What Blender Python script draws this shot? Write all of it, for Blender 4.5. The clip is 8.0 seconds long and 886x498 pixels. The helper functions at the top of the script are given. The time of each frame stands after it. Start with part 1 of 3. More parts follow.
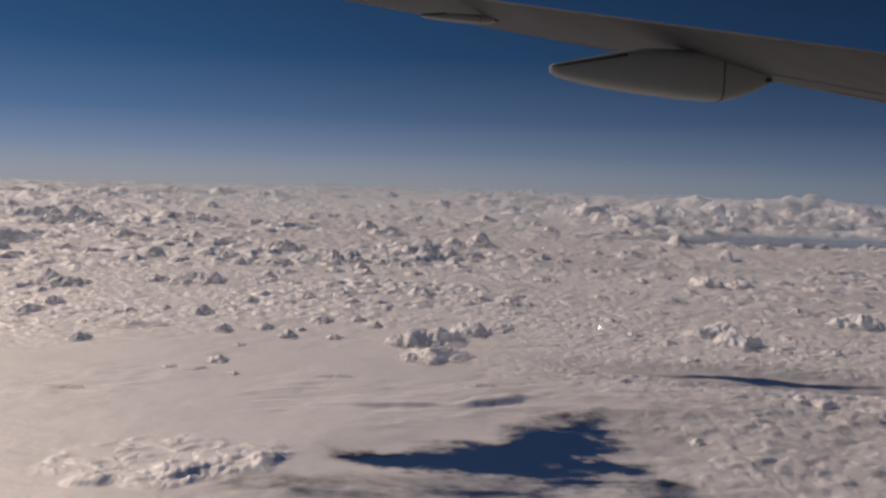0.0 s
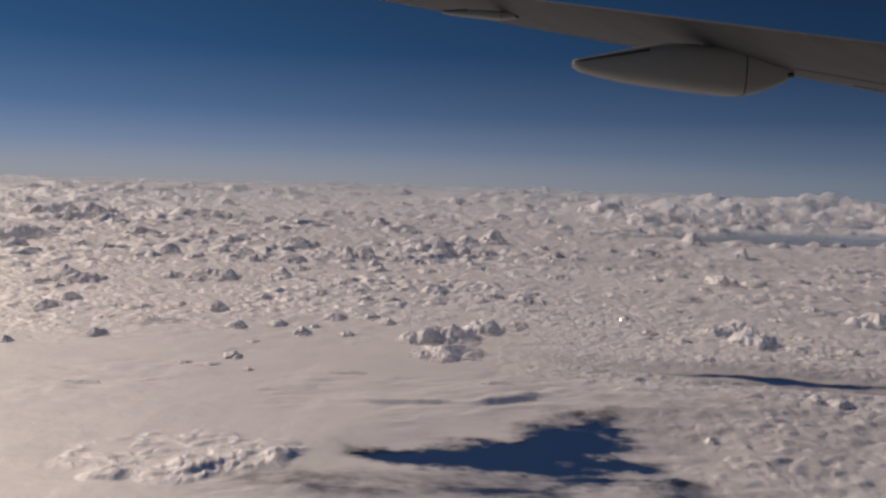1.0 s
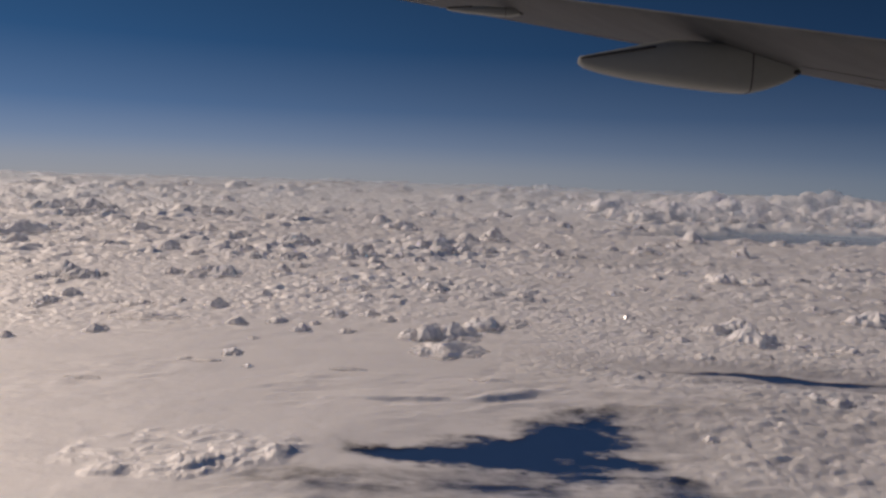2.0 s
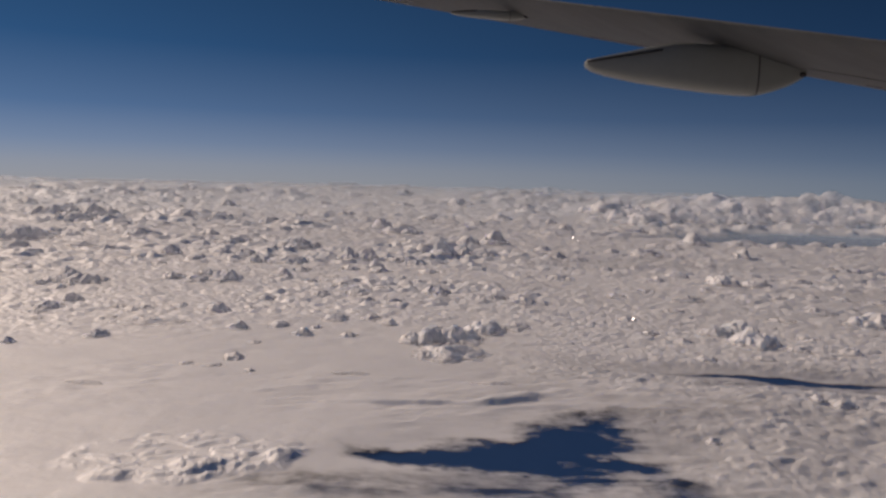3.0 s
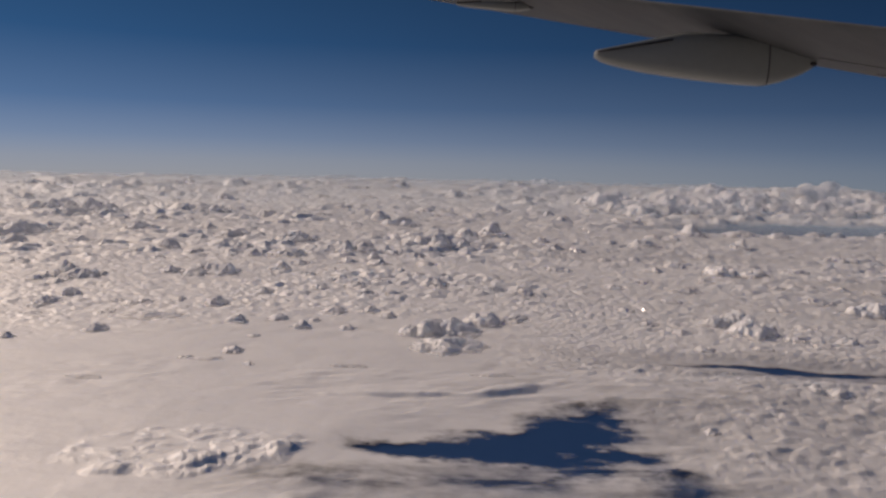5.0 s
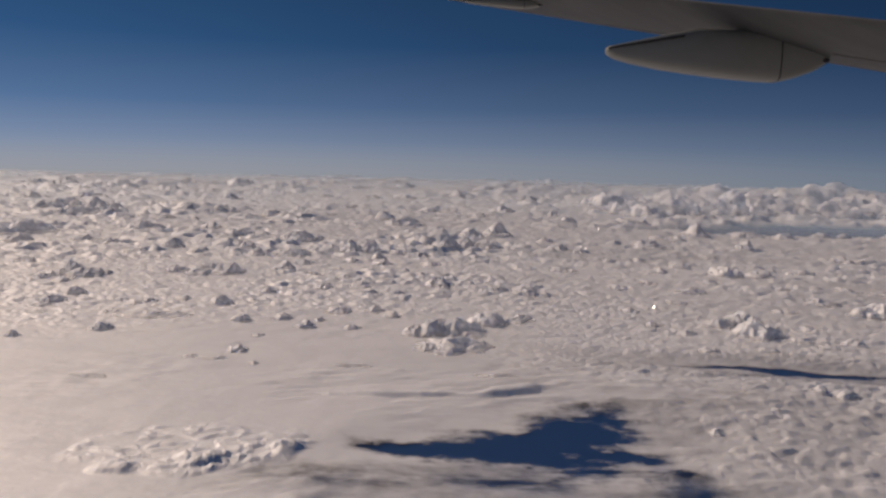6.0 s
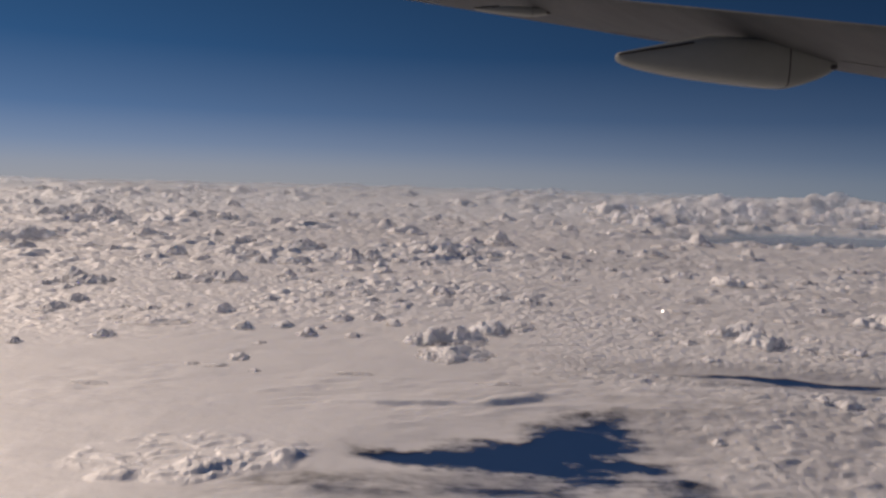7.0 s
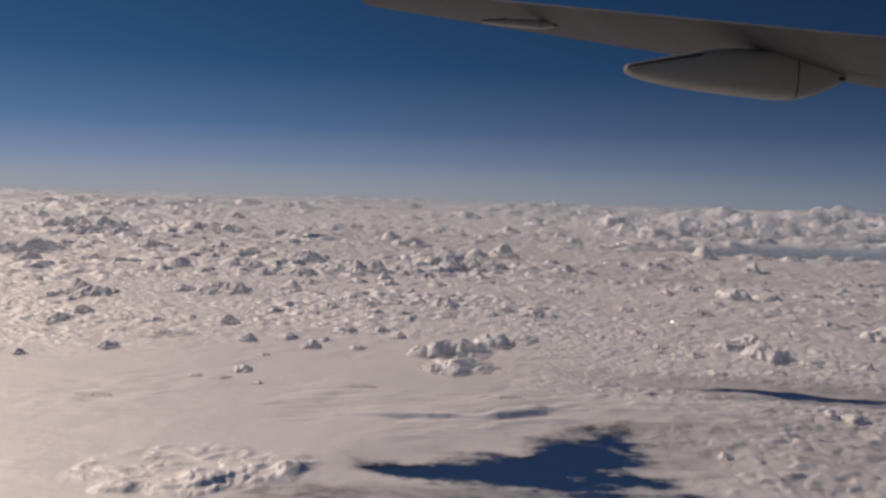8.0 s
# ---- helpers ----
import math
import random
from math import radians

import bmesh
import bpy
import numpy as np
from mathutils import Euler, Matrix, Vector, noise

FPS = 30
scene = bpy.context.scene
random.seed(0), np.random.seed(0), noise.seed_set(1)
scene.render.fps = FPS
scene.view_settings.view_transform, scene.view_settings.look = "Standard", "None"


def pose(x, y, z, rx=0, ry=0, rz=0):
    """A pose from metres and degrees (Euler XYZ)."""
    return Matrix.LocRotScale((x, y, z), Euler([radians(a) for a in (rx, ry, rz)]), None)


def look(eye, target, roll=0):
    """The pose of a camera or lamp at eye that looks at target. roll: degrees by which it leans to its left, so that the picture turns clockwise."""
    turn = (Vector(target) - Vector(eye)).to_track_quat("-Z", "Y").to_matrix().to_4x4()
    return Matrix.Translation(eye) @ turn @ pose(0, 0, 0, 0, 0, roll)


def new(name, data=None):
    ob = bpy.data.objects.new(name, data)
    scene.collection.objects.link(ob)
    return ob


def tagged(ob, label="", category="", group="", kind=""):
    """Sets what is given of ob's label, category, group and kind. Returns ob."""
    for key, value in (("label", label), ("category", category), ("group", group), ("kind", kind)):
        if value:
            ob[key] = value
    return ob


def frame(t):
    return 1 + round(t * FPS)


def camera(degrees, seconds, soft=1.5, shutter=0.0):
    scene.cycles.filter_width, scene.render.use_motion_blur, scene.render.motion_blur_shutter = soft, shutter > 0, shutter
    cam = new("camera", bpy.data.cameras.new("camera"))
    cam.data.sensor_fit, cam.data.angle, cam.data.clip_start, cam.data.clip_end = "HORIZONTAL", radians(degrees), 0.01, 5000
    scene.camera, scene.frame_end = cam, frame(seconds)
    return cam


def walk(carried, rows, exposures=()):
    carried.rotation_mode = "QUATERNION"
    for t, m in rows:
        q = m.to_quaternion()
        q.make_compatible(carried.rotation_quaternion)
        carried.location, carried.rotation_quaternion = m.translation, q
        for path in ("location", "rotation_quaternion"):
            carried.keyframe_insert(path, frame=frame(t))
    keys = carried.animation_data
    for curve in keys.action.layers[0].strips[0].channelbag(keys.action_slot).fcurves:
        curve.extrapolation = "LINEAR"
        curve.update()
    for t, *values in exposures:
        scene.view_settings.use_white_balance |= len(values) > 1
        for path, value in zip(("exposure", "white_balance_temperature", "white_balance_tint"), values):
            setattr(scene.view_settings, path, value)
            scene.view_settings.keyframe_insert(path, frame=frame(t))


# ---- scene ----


def aim(x, y, z, yaw, pitch, roll):
    """A camera pose: yaw to the right of north (+y), pitch upwards, roll clockwise, in degrees."""
    a, b = radians(yaw), radians(pitch)
    eye = Vector((x, y, z))
    return look(eye, eye + Vector((math.sin(a) * math.cos(b), math.cos(a) * math.cos(b), math.sin(b))), roll)


cam = camera(62, 8.0, soft=2.7)
PATH = [
    (0, aim(0.353, 0.130, 130.012, 0.608, -6.150, 1.712)),
    (0.5, aim(0.279, 0.043, 129.967, -0.122, -6.369, 1.694)),
    (1, aim(0.218, -0.023, 129.960, -0.432, -6.374, 1.768)),
    (1.5, aim(0.192, 0.010, 129.972, -0.508, -6.505, 2.106)),
    (1.7, aim(0.185, 0.000, 129.950, -0.500, -6.590, 2.060)),
    (2.8, aim(0.066, -0.050, 129.950, -0.400, -6.505, 1.750)),
    (3, aim(0.053, -0.063, 129.949, -0.512, -6.335, 1.644)),
    (3.5, aim(0.043, -0.021, 129.977, -0.053, -6.530, 1.072)),
    (4, aim(0.000, 0.000, 130.000, -0.000, -6.589, 0.950)),
    (4.5, aim(-0.049, -0.058, 129.947, -0.307, -6.792, 1.322)),
    (4.7, aim(-0.075, -0.055, 129.940, -0.310, -6.850, 1.330)),
    (5.8, aim(-0.165, -0.040, 129.905, -0.625, -7.040, 1.420)),
    (6, aim(-0.185, -0.034, 129.888, -0.684, -6.933, 1.433)),
    (6.5, aim(-0.259, -0.144, 129.875, -0.781, -6.625, 1.446)),
    (7, aim(-0.303, -0.136, 129.829, -0.857, -6.286, 1.650)),
    (7.5, aim(-0.368, -0.188, 129.781, -0.792, -5.906, 2.055)),
    (8, aim(-0.380, -0.177, 129.802, -1.194, -5.334, 1.693)),
]
walk(cam, PATH, exposures=[(0.0, -0.07), (4.0, -0.04), (6.5, 0.02), (8.0, 0.01)])

# ---- daylight: a sun to the left of the view, a thin blue high-altitude sky ----
SUN_AZ, SUN_EL = radians(-56), radians(35)
HAZE_SUNWARD, HAZE_AWAY = (0.335, 0.330, 0.352), (0.140, 0.175, 0.225)
SKY = 0.085
world = bpy.data.worlds.new("sky")
scene.world = world
world.use_nodes = True
wn, wl = world.node_tree.nodes, world.node_tree.links
wn.clear()
sky = wn.new("ShaderNodeTexSky")
sky.sky_type, sky.sun_disc = "NISHITA", False
sky.sun_elevation, sky.sun_rotation = SUN_EL, SUN_AZ
sky.altitude, sky.air_density, sky.dust_density, sky.ozone_density = 13000, 1.0, 0.6, 1.0
tc = wn.new("ShaderNodeTexCoord")
dip = wn.new("ShaderNodeVectorMath")
dip.operation = "ADD"
dip.inputs[1].default_value = (0, 0, 0.03)      # the horizon lies below eye level at this height
back = wn.new("ShaderNodeBackground")
back.inputs["Strength"].default_value = SKY
wout = wn.new("ShaderNodeOutputWorld")
wl.new(tc.outputs["Generated"], dip.inputs[0])
wl.new(dip.outputs[0], sky.inputs["Vector"])
# pale haze that thins out upwards from the cloud tops
sep = wn.new("ShaderNodeSeparateXYZ")
wl.new(dip.outputs[0], sep.inputs[0])
fade = wn.new("ShaderNodeValToRGB")
for place, level in ((0.08, 0.84), (0.17, 0.52), (0.31, 0.22), (0.56, 0.05)):
    fade.color_ramp.elements.new(place).color = (level, level, level, 1)
fade.color_ramp.elements[0].color = (1, 1, 1, 1)
fade.color_ramp.elements[-1].color = (0.02, 0.02, 0.02, 1)
high = wn.new("ShaderNodeMath")
high.operation, high.use_clamp = "MULTIPLY", True
high.inputs[1].default_value = 3.2
wl.new(sep.outputs["Z"], high.inputs[0])
wl.new(high.outputs[0], fade.inputs[0])
hazy = wn.new("ShaderNodeMix")
hazy.data_type = "RGBA"
# the air is brighter towards the sun
sunward = wn.new("ShaderNodeVectorMath")
sunward.operation = "DOT_PRODUCT"
sunward.inputs[1].default_value = (math.sin(SUN_AZ), math.cos(SUN_AZ), 0)
wl.new(tc.outputs["Generated"], sunward.inputs[0])
glow = wn.new("ShaderNodeMapRange")
glow.inputs["From Min"].default_value, glow.inputs["From Max"].default_value = -0.15, 1.0
wl.new(sunward.outputs["Value"], glow.inputs["Value"])
air = wn.new("ShaderNodeMix")
air.data_type = "RGBA"
air.inputs["A"].default_value = (*[c / SKY for c in HAZE_AWAY], 1)
air.inputs["B"].default_value = (*[c / SKY for c in HAZE_SUNWARD], 1)
wl.new(glow.outputs[0], air.inputs["Factor"])
wl.new(air.outputs["Result"], hazy.inputs["B"])
wl.new(fade.outputs[0], hazy.inputs["Factor"])
deep = wn.new("ShaderNodeMix")                    # thin dry air: a deeper blue
deep.data_type, deep.blend_type = "RGBA", "MULTIPLY"
deep.inputs["Factor"].default_value = 1.0
tone = wn.new("ShaderNodeMix")
tone.data_type = "RGBA"
tone.inputs["A"].default_value = (0.055, 0.265, 0.395, 1)
tone.inputs["B"].default_value = (0.160, 0.525, 0.666, 1)
wl.new(glow.outputs[0], tone.inputs["Factor"])
overhead = wn.new("ShaderNodeMapRange")            # extra blue overhead, added out of view to fill shaded cloud
overhead.inputs["From Min"].default_value, overhead.inputs["From Max"].default_value = 0.25, 0.85
wl.new(sep.outputs["Z"], overhead.inputs["Value"])
full = wn.new("ShaderNodeMix")
full.data_type = "RGBA"
full.inputs["B"].default_value = (0.36, 0.92, 1.25, 1)
wl.new(overhead.outputs[0], full.inputs["Factor"])
wl.new(tone.outputs["Result"], full.inputs["A"])
wl.new(full.outputs["Result"], deep.inputs["B"])
wl.new(sky.outputs[0], deep.inputs["A"])
wl.new(deep.outputs["Result"], hazy.inputs["A"])
wl.new(hazy.outputs["Result"], back.inputs["Color"])
wl.new(back.outputs[0], wout.inputs["Surface"])

sun_data = bpy.data.lights.new("sun", "SUN")
sun_data.energy, sun_data.angle, sun_data.color = 2.38, radians(1.0), (1.0, 0.79, 0.63)
sun = new("sun", sun_data)
sun.matrix_world = look((math.sin(SUN_AZ) * 100, math.cos(SUN_AZ) * 100, 130 + math.tan(SUN_EL) * 100), (0, 0, 130))


# ---- materials ----
def material(name):
    m = bpy.data.materials.new(name)
    m.use_nodes = True
    m.node_tree.nodes.clear()
    return m, m.node_tree.nodes, m.node_tree.links


def noise_node(n, l, vec, scale, detail=6.0, rough=0.55, stretch=None):
    if stretch:
        mp = n.new("ShaderNodeMapping")
        mp.inputs["Scale"].default_value = stretch
        l.new(vec, mp.inputs[0])
        vec = mp.outputs[0]
    t = n.new("ShaderNodeTexNoise")
    t.inputs["Scale"].default_value, t.inputs["Detail"].default_value, t.inputs["Roughness"].default_value = scale, detail, rough
    l.new(vec, t.inputs["Vector"])
    return t.outputs["Fac"]


def ramp_node(n, l, fac, stops):
    r = n.new("ShaderNodeValToRGB")
    while len(r.color_ramp.elements) < len(stops):
        r.color_ramp.elements.new(0.5)
    for e, (p, c) in zip(r.color_ramp.elements, stops):
        e.position, e.color = p, (*c, 1)
    l.new(fac, r.inputs[0])
    return r.outputs[0]


def math_node(n, l, op, a, b=0.0, clamp=False):
    m = n.new("ShaderNodeMath")
    m.operation, m.use_clamp = op, clamp
    for i, v in enumerate((a, b)):
        if isinstance(v, (int, float)):
            m.inputs[i].default_value = v
        else:
            l.new(v, m.inputs[i])
    return m.outputs[0]


def cloud_material(name):
    """White water droplets: matt, lit from within as far as light reaches; thin edges let the view through, and
    distance haze is put in as transparency.
    """
    m, n, l = material(name)
    pos = n.new("ShaderNodeNewGeometry").outputs["Position"]

    def attribute(called):
        a = n.new("ShaderNodeAttribute")
        a.attribute_name = called
        return a.outputs["Fac"]
    reach, cover, haze_alpha = attribute("reach"), attribute("cover"), attribute("haze_alpha")
    tint = ramp_node(n, l, noise_node(n, l, pos, 0.012, 5), [(0.3, (0.92, 0.92, 0.93)), (0.7, (0.97, 0.965, 0.96))])
    bump = n.new("ShaderNodeBump")
    bump.inputs["Strength"].default_value, bump.inputs["Distance"].default_value = 0.30, 1.0
    rough = math_node(n, l, "ADD", math_node(n, l, "MULTIPLY", noise_node(n, l, pos, 0.35, 6, 0.6), 0.45),
                      math_node(n, l, "MULTIPLY", noise_node(n, l, pos, 0.06, 6, 0.6), 1.6))
    l.new(rough, bump.inputs["Height"])
    inner = n.new("ShaderNodeSubsurfaceScattering")
    inner.falloff = "BURLEY"
    inner.inputs["Radius"].default_value = (0.85, 1.0, 1.25)
    gloss = n.new("ShaderNodeBsdfGlossy")           # droplets scatter light onwards
    gloss.inputs["Roughness"].default_value = 0.70
    for shader in (inner, gloss):
        l.new(tint, shader.inputs["Color"])
        l.new(bump.outputs[0], shader.inputs["Normal"])
    l.new(reach, inner.inputs["Scale"])
    body = n.new("ShaderNodeMixShader")
    body.inputs[0].default_value = 0.36
    l.new(inner.outputs[0], body.inputs[1])
    l.new(gloss.outputs[0], body.inputs[2])
    wisp = noise_node(n, l, pos, 0.10, 9, 0.66, (0.8, 1.2, 1.0))
    edge = math_node(n, l, "MULTIPLY", cover, math_node(n, l, "SUBTRACT", 1.0, cover))
    veil = math_node(n, l, "MULTIPLY", math_node(n, l, "MULTIPLY", math_node(n, l, "SUBTRACT", wisp, 0.5), 3.5), edge)
    a = math_node(n, l, "MULTIPLY", math_node(n, l, "ADD", cover, veil, clamp=True), haze_alpha)
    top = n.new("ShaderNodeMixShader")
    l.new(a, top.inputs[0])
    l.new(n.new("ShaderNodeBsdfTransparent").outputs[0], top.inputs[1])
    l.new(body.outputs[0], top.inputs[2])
    l.new(top.outputs[0], n.new("ShaderNodeOutputMaterial").inputs["Surface"])
    return m


def principled(name, stops, scale, rough, bump=0.0, stretch=None, metal=0.0, gleam=0.4, hazy=False):
    m, n, l = material(name)
    tc = n.new("ShaderNodeTexCoord")
    v = tc.outputs["Object"]
    big = noise_node(n, l, v, scale, 6, 0.6, stretch)
    small = noise_node(n, l, v, scale * 14, 4, 0.6, stretch)
    col = ramp_node(n, l, math_node(n, l, "ADD", math_node(n, l, "MULTIPLY", big, 0.75), math_node(n, l, "MULTIPLY", small, 0.25)), stops)
    p = n.new("ShaderNodeBsdfPrincipled")
    l.new(col, p.inputs["Base Color"])
    p.inputs["Roughness"].default_value, p.inputs["Metallic"].default_value, p.inputs["Specular IOR Level"].default_value = rough, metal, gleam
    if bump:
        b = n.new("ShaderNodeBump")
        b.inputs["Strength"].default_value, b.inputs["Distance"].default_value = bump, 0.01
        l.new(small, b.inputs["Height"])
        l.new(b.outputs[0], p.inputs["Normal"])
    out = n.new("ShaderNodeOutputMaterial")
    # distance haze put in as transparency, so the pale background shows through
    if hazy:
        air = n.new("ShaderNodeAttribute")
        air.attribute_name = "haze_alpha"
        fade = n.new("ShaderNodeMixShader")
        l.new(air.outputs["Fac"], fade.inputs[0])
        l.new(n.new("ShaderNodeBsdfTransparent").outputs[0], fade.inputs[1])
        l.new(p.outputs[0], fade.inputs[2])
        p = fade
    l.new(p.outputs[0], out.inputs["Surface"])
    return m


CLOUD = cloud_material("cloud")
SEA = principled("deep_sea", [(0.3, (0.024, 0.068, 0.185)), (0.7, (0.032, 0.082, 0.215))], 0.01, 0.5, gleam=0.15, hazy=True)
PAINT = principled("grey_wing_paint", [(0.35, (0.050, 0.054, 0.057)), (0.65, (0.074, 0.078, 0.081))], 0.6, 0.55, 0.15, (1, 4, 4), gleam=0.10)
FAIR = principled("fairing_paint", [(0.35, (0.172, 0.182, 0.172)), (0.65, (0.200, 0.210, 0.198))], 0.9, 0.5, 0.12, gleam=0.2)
SEAL = principled("dark_seal", [(0.4, (0.010, 0.010, 0.012)), (0.6, (0.02, 0.02, 0.022))], 3.0, 0.7)


# ---- noise fields ----
def hashed(ix, iy, iz, seed):
    h = (ix.astype(np.int64) * 374761393 + iy.astype(np.int64) * 668265263 + iz.astype(np.int64) * 2147483647 + seed * 1274126177) & 0xFFFFFFFF
    h = ((h ^ (h >> 13)) * 1274126177) & 0xFFFFFFFF
    h = ((h ^ (h >> 16)) * 2246822519) & 0xFFFFFFFF
    return ((h ^ (h >> 15)) & 0xFFFFFF) / float(0x1000000)


def value2(x, y, seed):
    ix, iy = np.floor(x), np.floor(y)
    fx, fy = x - ix, y - iy
    fx, fy = fx * fx * fx * (fx * (fx * 6 - 15) + 10), fy * fy * fy * (fy * (fy * 6 - 15) + 10)
    z = np.zeros_like(ix)
    a, b = hashed(ix, iy, z, seed), hashed(ix + 1, iy, z, seed)
    c, d = hashed(ix, iy + 1, z, seed), hashed(ix + 1, iy + 1, z, seed)
    return (a * (1 - fx) + b * fx) * (1 - fy) + (c * (1 - fx) + d * fx) * fy


def fbm(x, y, scale, seed, octaves=4, gain=0.5):
    total, amp, norm = 0, 1.0, 0.0
    for o in range(octaves):
        total = total + amp * value2(x / scale * 2 ** o + 17.3 * o, y / scale * 2 ** o - 9.1 * o, seed + o)
        norm += amp
        amp *= gain
    return total / norm


def domes(x, y, cell, seed, chance=1.0, low=0.3):
    """Rounded heads strewn over the plane, one to a cell at most: 0 between them, up to 1 on the largest."""
    gx, gy = x / cell, y / cell
    ix, iy = np.floor(gx), np.floor(gy)
    best = np.zeros_like(gx)
    for dx in (-1, 0, 1):
        for dy in (-1, 0, 1):
            cx, cy = ix + dx, iy + dy
            z = np.zeros_like(cx)
            px, py = cx + hashed(cx, cy, z, seed), cy + hashed(cx, cy, z + 1, seed)
            size = low + (1 - low) * hashed(cx, cy, z + 2, seed) ** 1.5
            there = hashed(cx, cy, z + 3, seed) < chance
            q = ((gx - px) ** 2 + (gy - py) ** 2) / (0.85 * size) ** 2
            best = np.maximum(best, np.where(there, size * step(0, 1, 1 - q), 0))
    return best


def step(a, b, v):
    t = np.clip((v - a) / (b - a), 0, 1)
    return t * t * (3 - 2 * t)


def blob(x, y, cx, cy, rx, ry, turn=0.0):
    """Distance from an ellipse's centre in its own radii."""
    c, s = math.cos(radians(turn)), math.sin(radians(turn))
    u, v = (x - cx) * c + (y - cy) * s, -(x - cx) * s + (y - cy) * c
    return np.sqrt((u / rx) ** 2 + (v / ry) ** 2)


# ---- the cloud deck ----
def heads(x, y, cell, seed, chance=0.7, low=0.3):
    """Cauliflower heads with irregular outlines, 0 to about 1.3 high."""
    xw = x + (fbm(x, y, cell * 0.7, seed + 71, 2) - 0.5) * cell * 0.9
    yw = y + (fbm(x, y, cell * 0.7, seed + 75, 2) - 0.5) * cell * 0.9
    d = domes(xw, yw, cell, seed, chance, low)
    return d + (0.08 + 0.25 * d) * domes(xw, yw, cell * 0.37, seed + 5, 0.9, 0.4) * step(0.0, 0.25, d)


def band(r, a, b, c, d):
    """1 between b and c, 0 outside a and d."""
    return step(a, b, r) * (1 - step(c, d, r))


def bump(x, y, cx, cy, rx, ry, turn=0.0, ragged=0.6, seed=57):
    """A single swelling, 0 to 1."""
    return step(1.3, 0.35, blob(x, y, cx, cy, rx, ry, turn) + (fbm(x, y, 0.6 * (rx + ry), seed, 4, 0.6) - 0.5) * ragged)


def deck_height(x, y):
    r = np.hypot(x, y)
    z = (fbm(x, y, 260, 3, 3) - 0.5) * 2.4
    # wind-drawn streaks and soft wrinkles
    u, v = x * 0.97 + y * 0.26, y * 0.97 - x * 0.26
    z += (fbm(u * 0.5, v * 1.1, 24, 5, 5, 0.6) - 0.5) * 1.6
    z += step(0.45, 0.65, fbm(x, y, 70, 7, 2)) * (fbm(u * 0.4, v * 1.5, 9, 9, 3) - 0.5) * 1.9
    # heads on the deck, wider and taller far away; the east begins nearer, the west is smoother
    east = step(-20, 110, x - 0.06 * (r - 400))
    patch = 0.40 + 0.60 * step(0.40, 0.60, fbm(x, y, 110, 21, 3))
    wide_patch = 0.40 + 0.60 * step(0.38, 0.62, fbm(x, y, 330, 25, 3))
    middle = 0.45 + 0.55 * step(-0.42, -0.12, x / r)
    for cell, seed, height, share, weight in (
            (3.2, 131, 1.1, 0.85, east * band(r, 420, 480, 620, 760)),
            (5.0, 132, 1.3, 0.85, band(r, 540, 660, 950, 1200)),
            (6.5, 133, 1.9, 0.80, (0.6 * east * step(400, 470, r) + (1 - east) * middle * step(560, 680, r)) * (1 - step(850, 1100, r)) * patch),
            (9.0, 134, 2.2, 0.85, band(r, 850, 1050, 1600, 2000)),
            (11, 135, 3.4, 0.78, (0.7 * east + (1 - east) * middle) * band(r, 600, 780, 1200, 1500) * patch),
            (18, 136, 4.2, 0.85, band(r, 1400, 1800, 2800, 3400)),
            (20, 137, 5.6, 0.75, (0.6 * east + (1 - east)) * band(r, 820, 1080, 1900, 2300) * patch),
            (38, 139, 12.5, 0.78, band(r, 1300, 1700, 3200, 3800) * wide_patch),
            (75, 141, 18.0, 0.78, band(r, 2300, 3100, 9000, 9900) * wide_patch)):
        on = weight > 0.01
        z[on] += weight[on] * height * heads(x[on] * 0.55, y[on], cell, seed, share)
    # pebbled cloud over the right-hand foreground
    rough = step(1.25, 0.75, blob(x, y, 205, 345, 125, 78, 8) + (fbm(x, y, 40, 44, 3) - 0.5) * 0.6)
    on = rough > 0.01
    z[on] += rough[on] * ((fbm(x[on], y[on], 34, 41, 4) - 0.4) * 4.4 + 1.5 * heads(x[on] * 0.7, y[on], 10, 45, 0.75) + 0.5 * heads(x[on] * 0.8, y[on], 4, 47, 0.8))
    # a low pad in the left foreground, raised and lumpy along its near rim
    b = blob(x, y, -115, 312, 52, 27, 6) + (fbm(x, y, 22, 51, 4) - 0.5) * 0.55
    pad = step(1.12, 0.82, b)
    rim = pad * step(-8, 24, (x + 115) * 0.30 - (y - 312) * 0.95)
    on = pad > 0.01
    us, vs = u[on] + (fbm(x[on], y[on], 14, 91, 3) - 0.5) * 12, v[on] + (fbm(x[on], y[on], 14, 95, 3) - 0.5) * 9
    z[on] += pad[on] * (0.6 + 1.0 * heads(us * 0.40, vs, 4.2, 53, 0.9)) + rim[on] * (0.5 + 0.9 * heads(us * 0.6, vs, 6.5, 55, 0.9) + 0.5 * heads(us, vs, 3, 56, 0.9))
    for cx, cy, rx, ry, high in ((-104, 299, 10, 6, 3.0), (-137, 287, 10, 5, 2.0), (-71, 313, 7, 8, 2.5), (-88, 301, 10, 4, 1.0)):
        z += high * bump(x, y, cx, cy, rx, ry)
    # steps with shaded faces north of the gap
    z += 3.2 * bump(x, y, 36, 407, 25, 7, 27) + 2.2 * bump(x, y, -24, 396, 46, 3.5, 3, 0.9, 59)
    # the deck thins and sinks round the gaps
    for low, k in ((step(1.9, 0.9, blob(x, y, 42, 338, 60, 32, 14)), 2.6), (step(2.8, 0.9, blob(x, y, 222, 468, 62, 11, -12)), 2.6), (shade_trough(x, y), 7)):
        z = z * (1 - 0.85 * low) - k * low
    return z


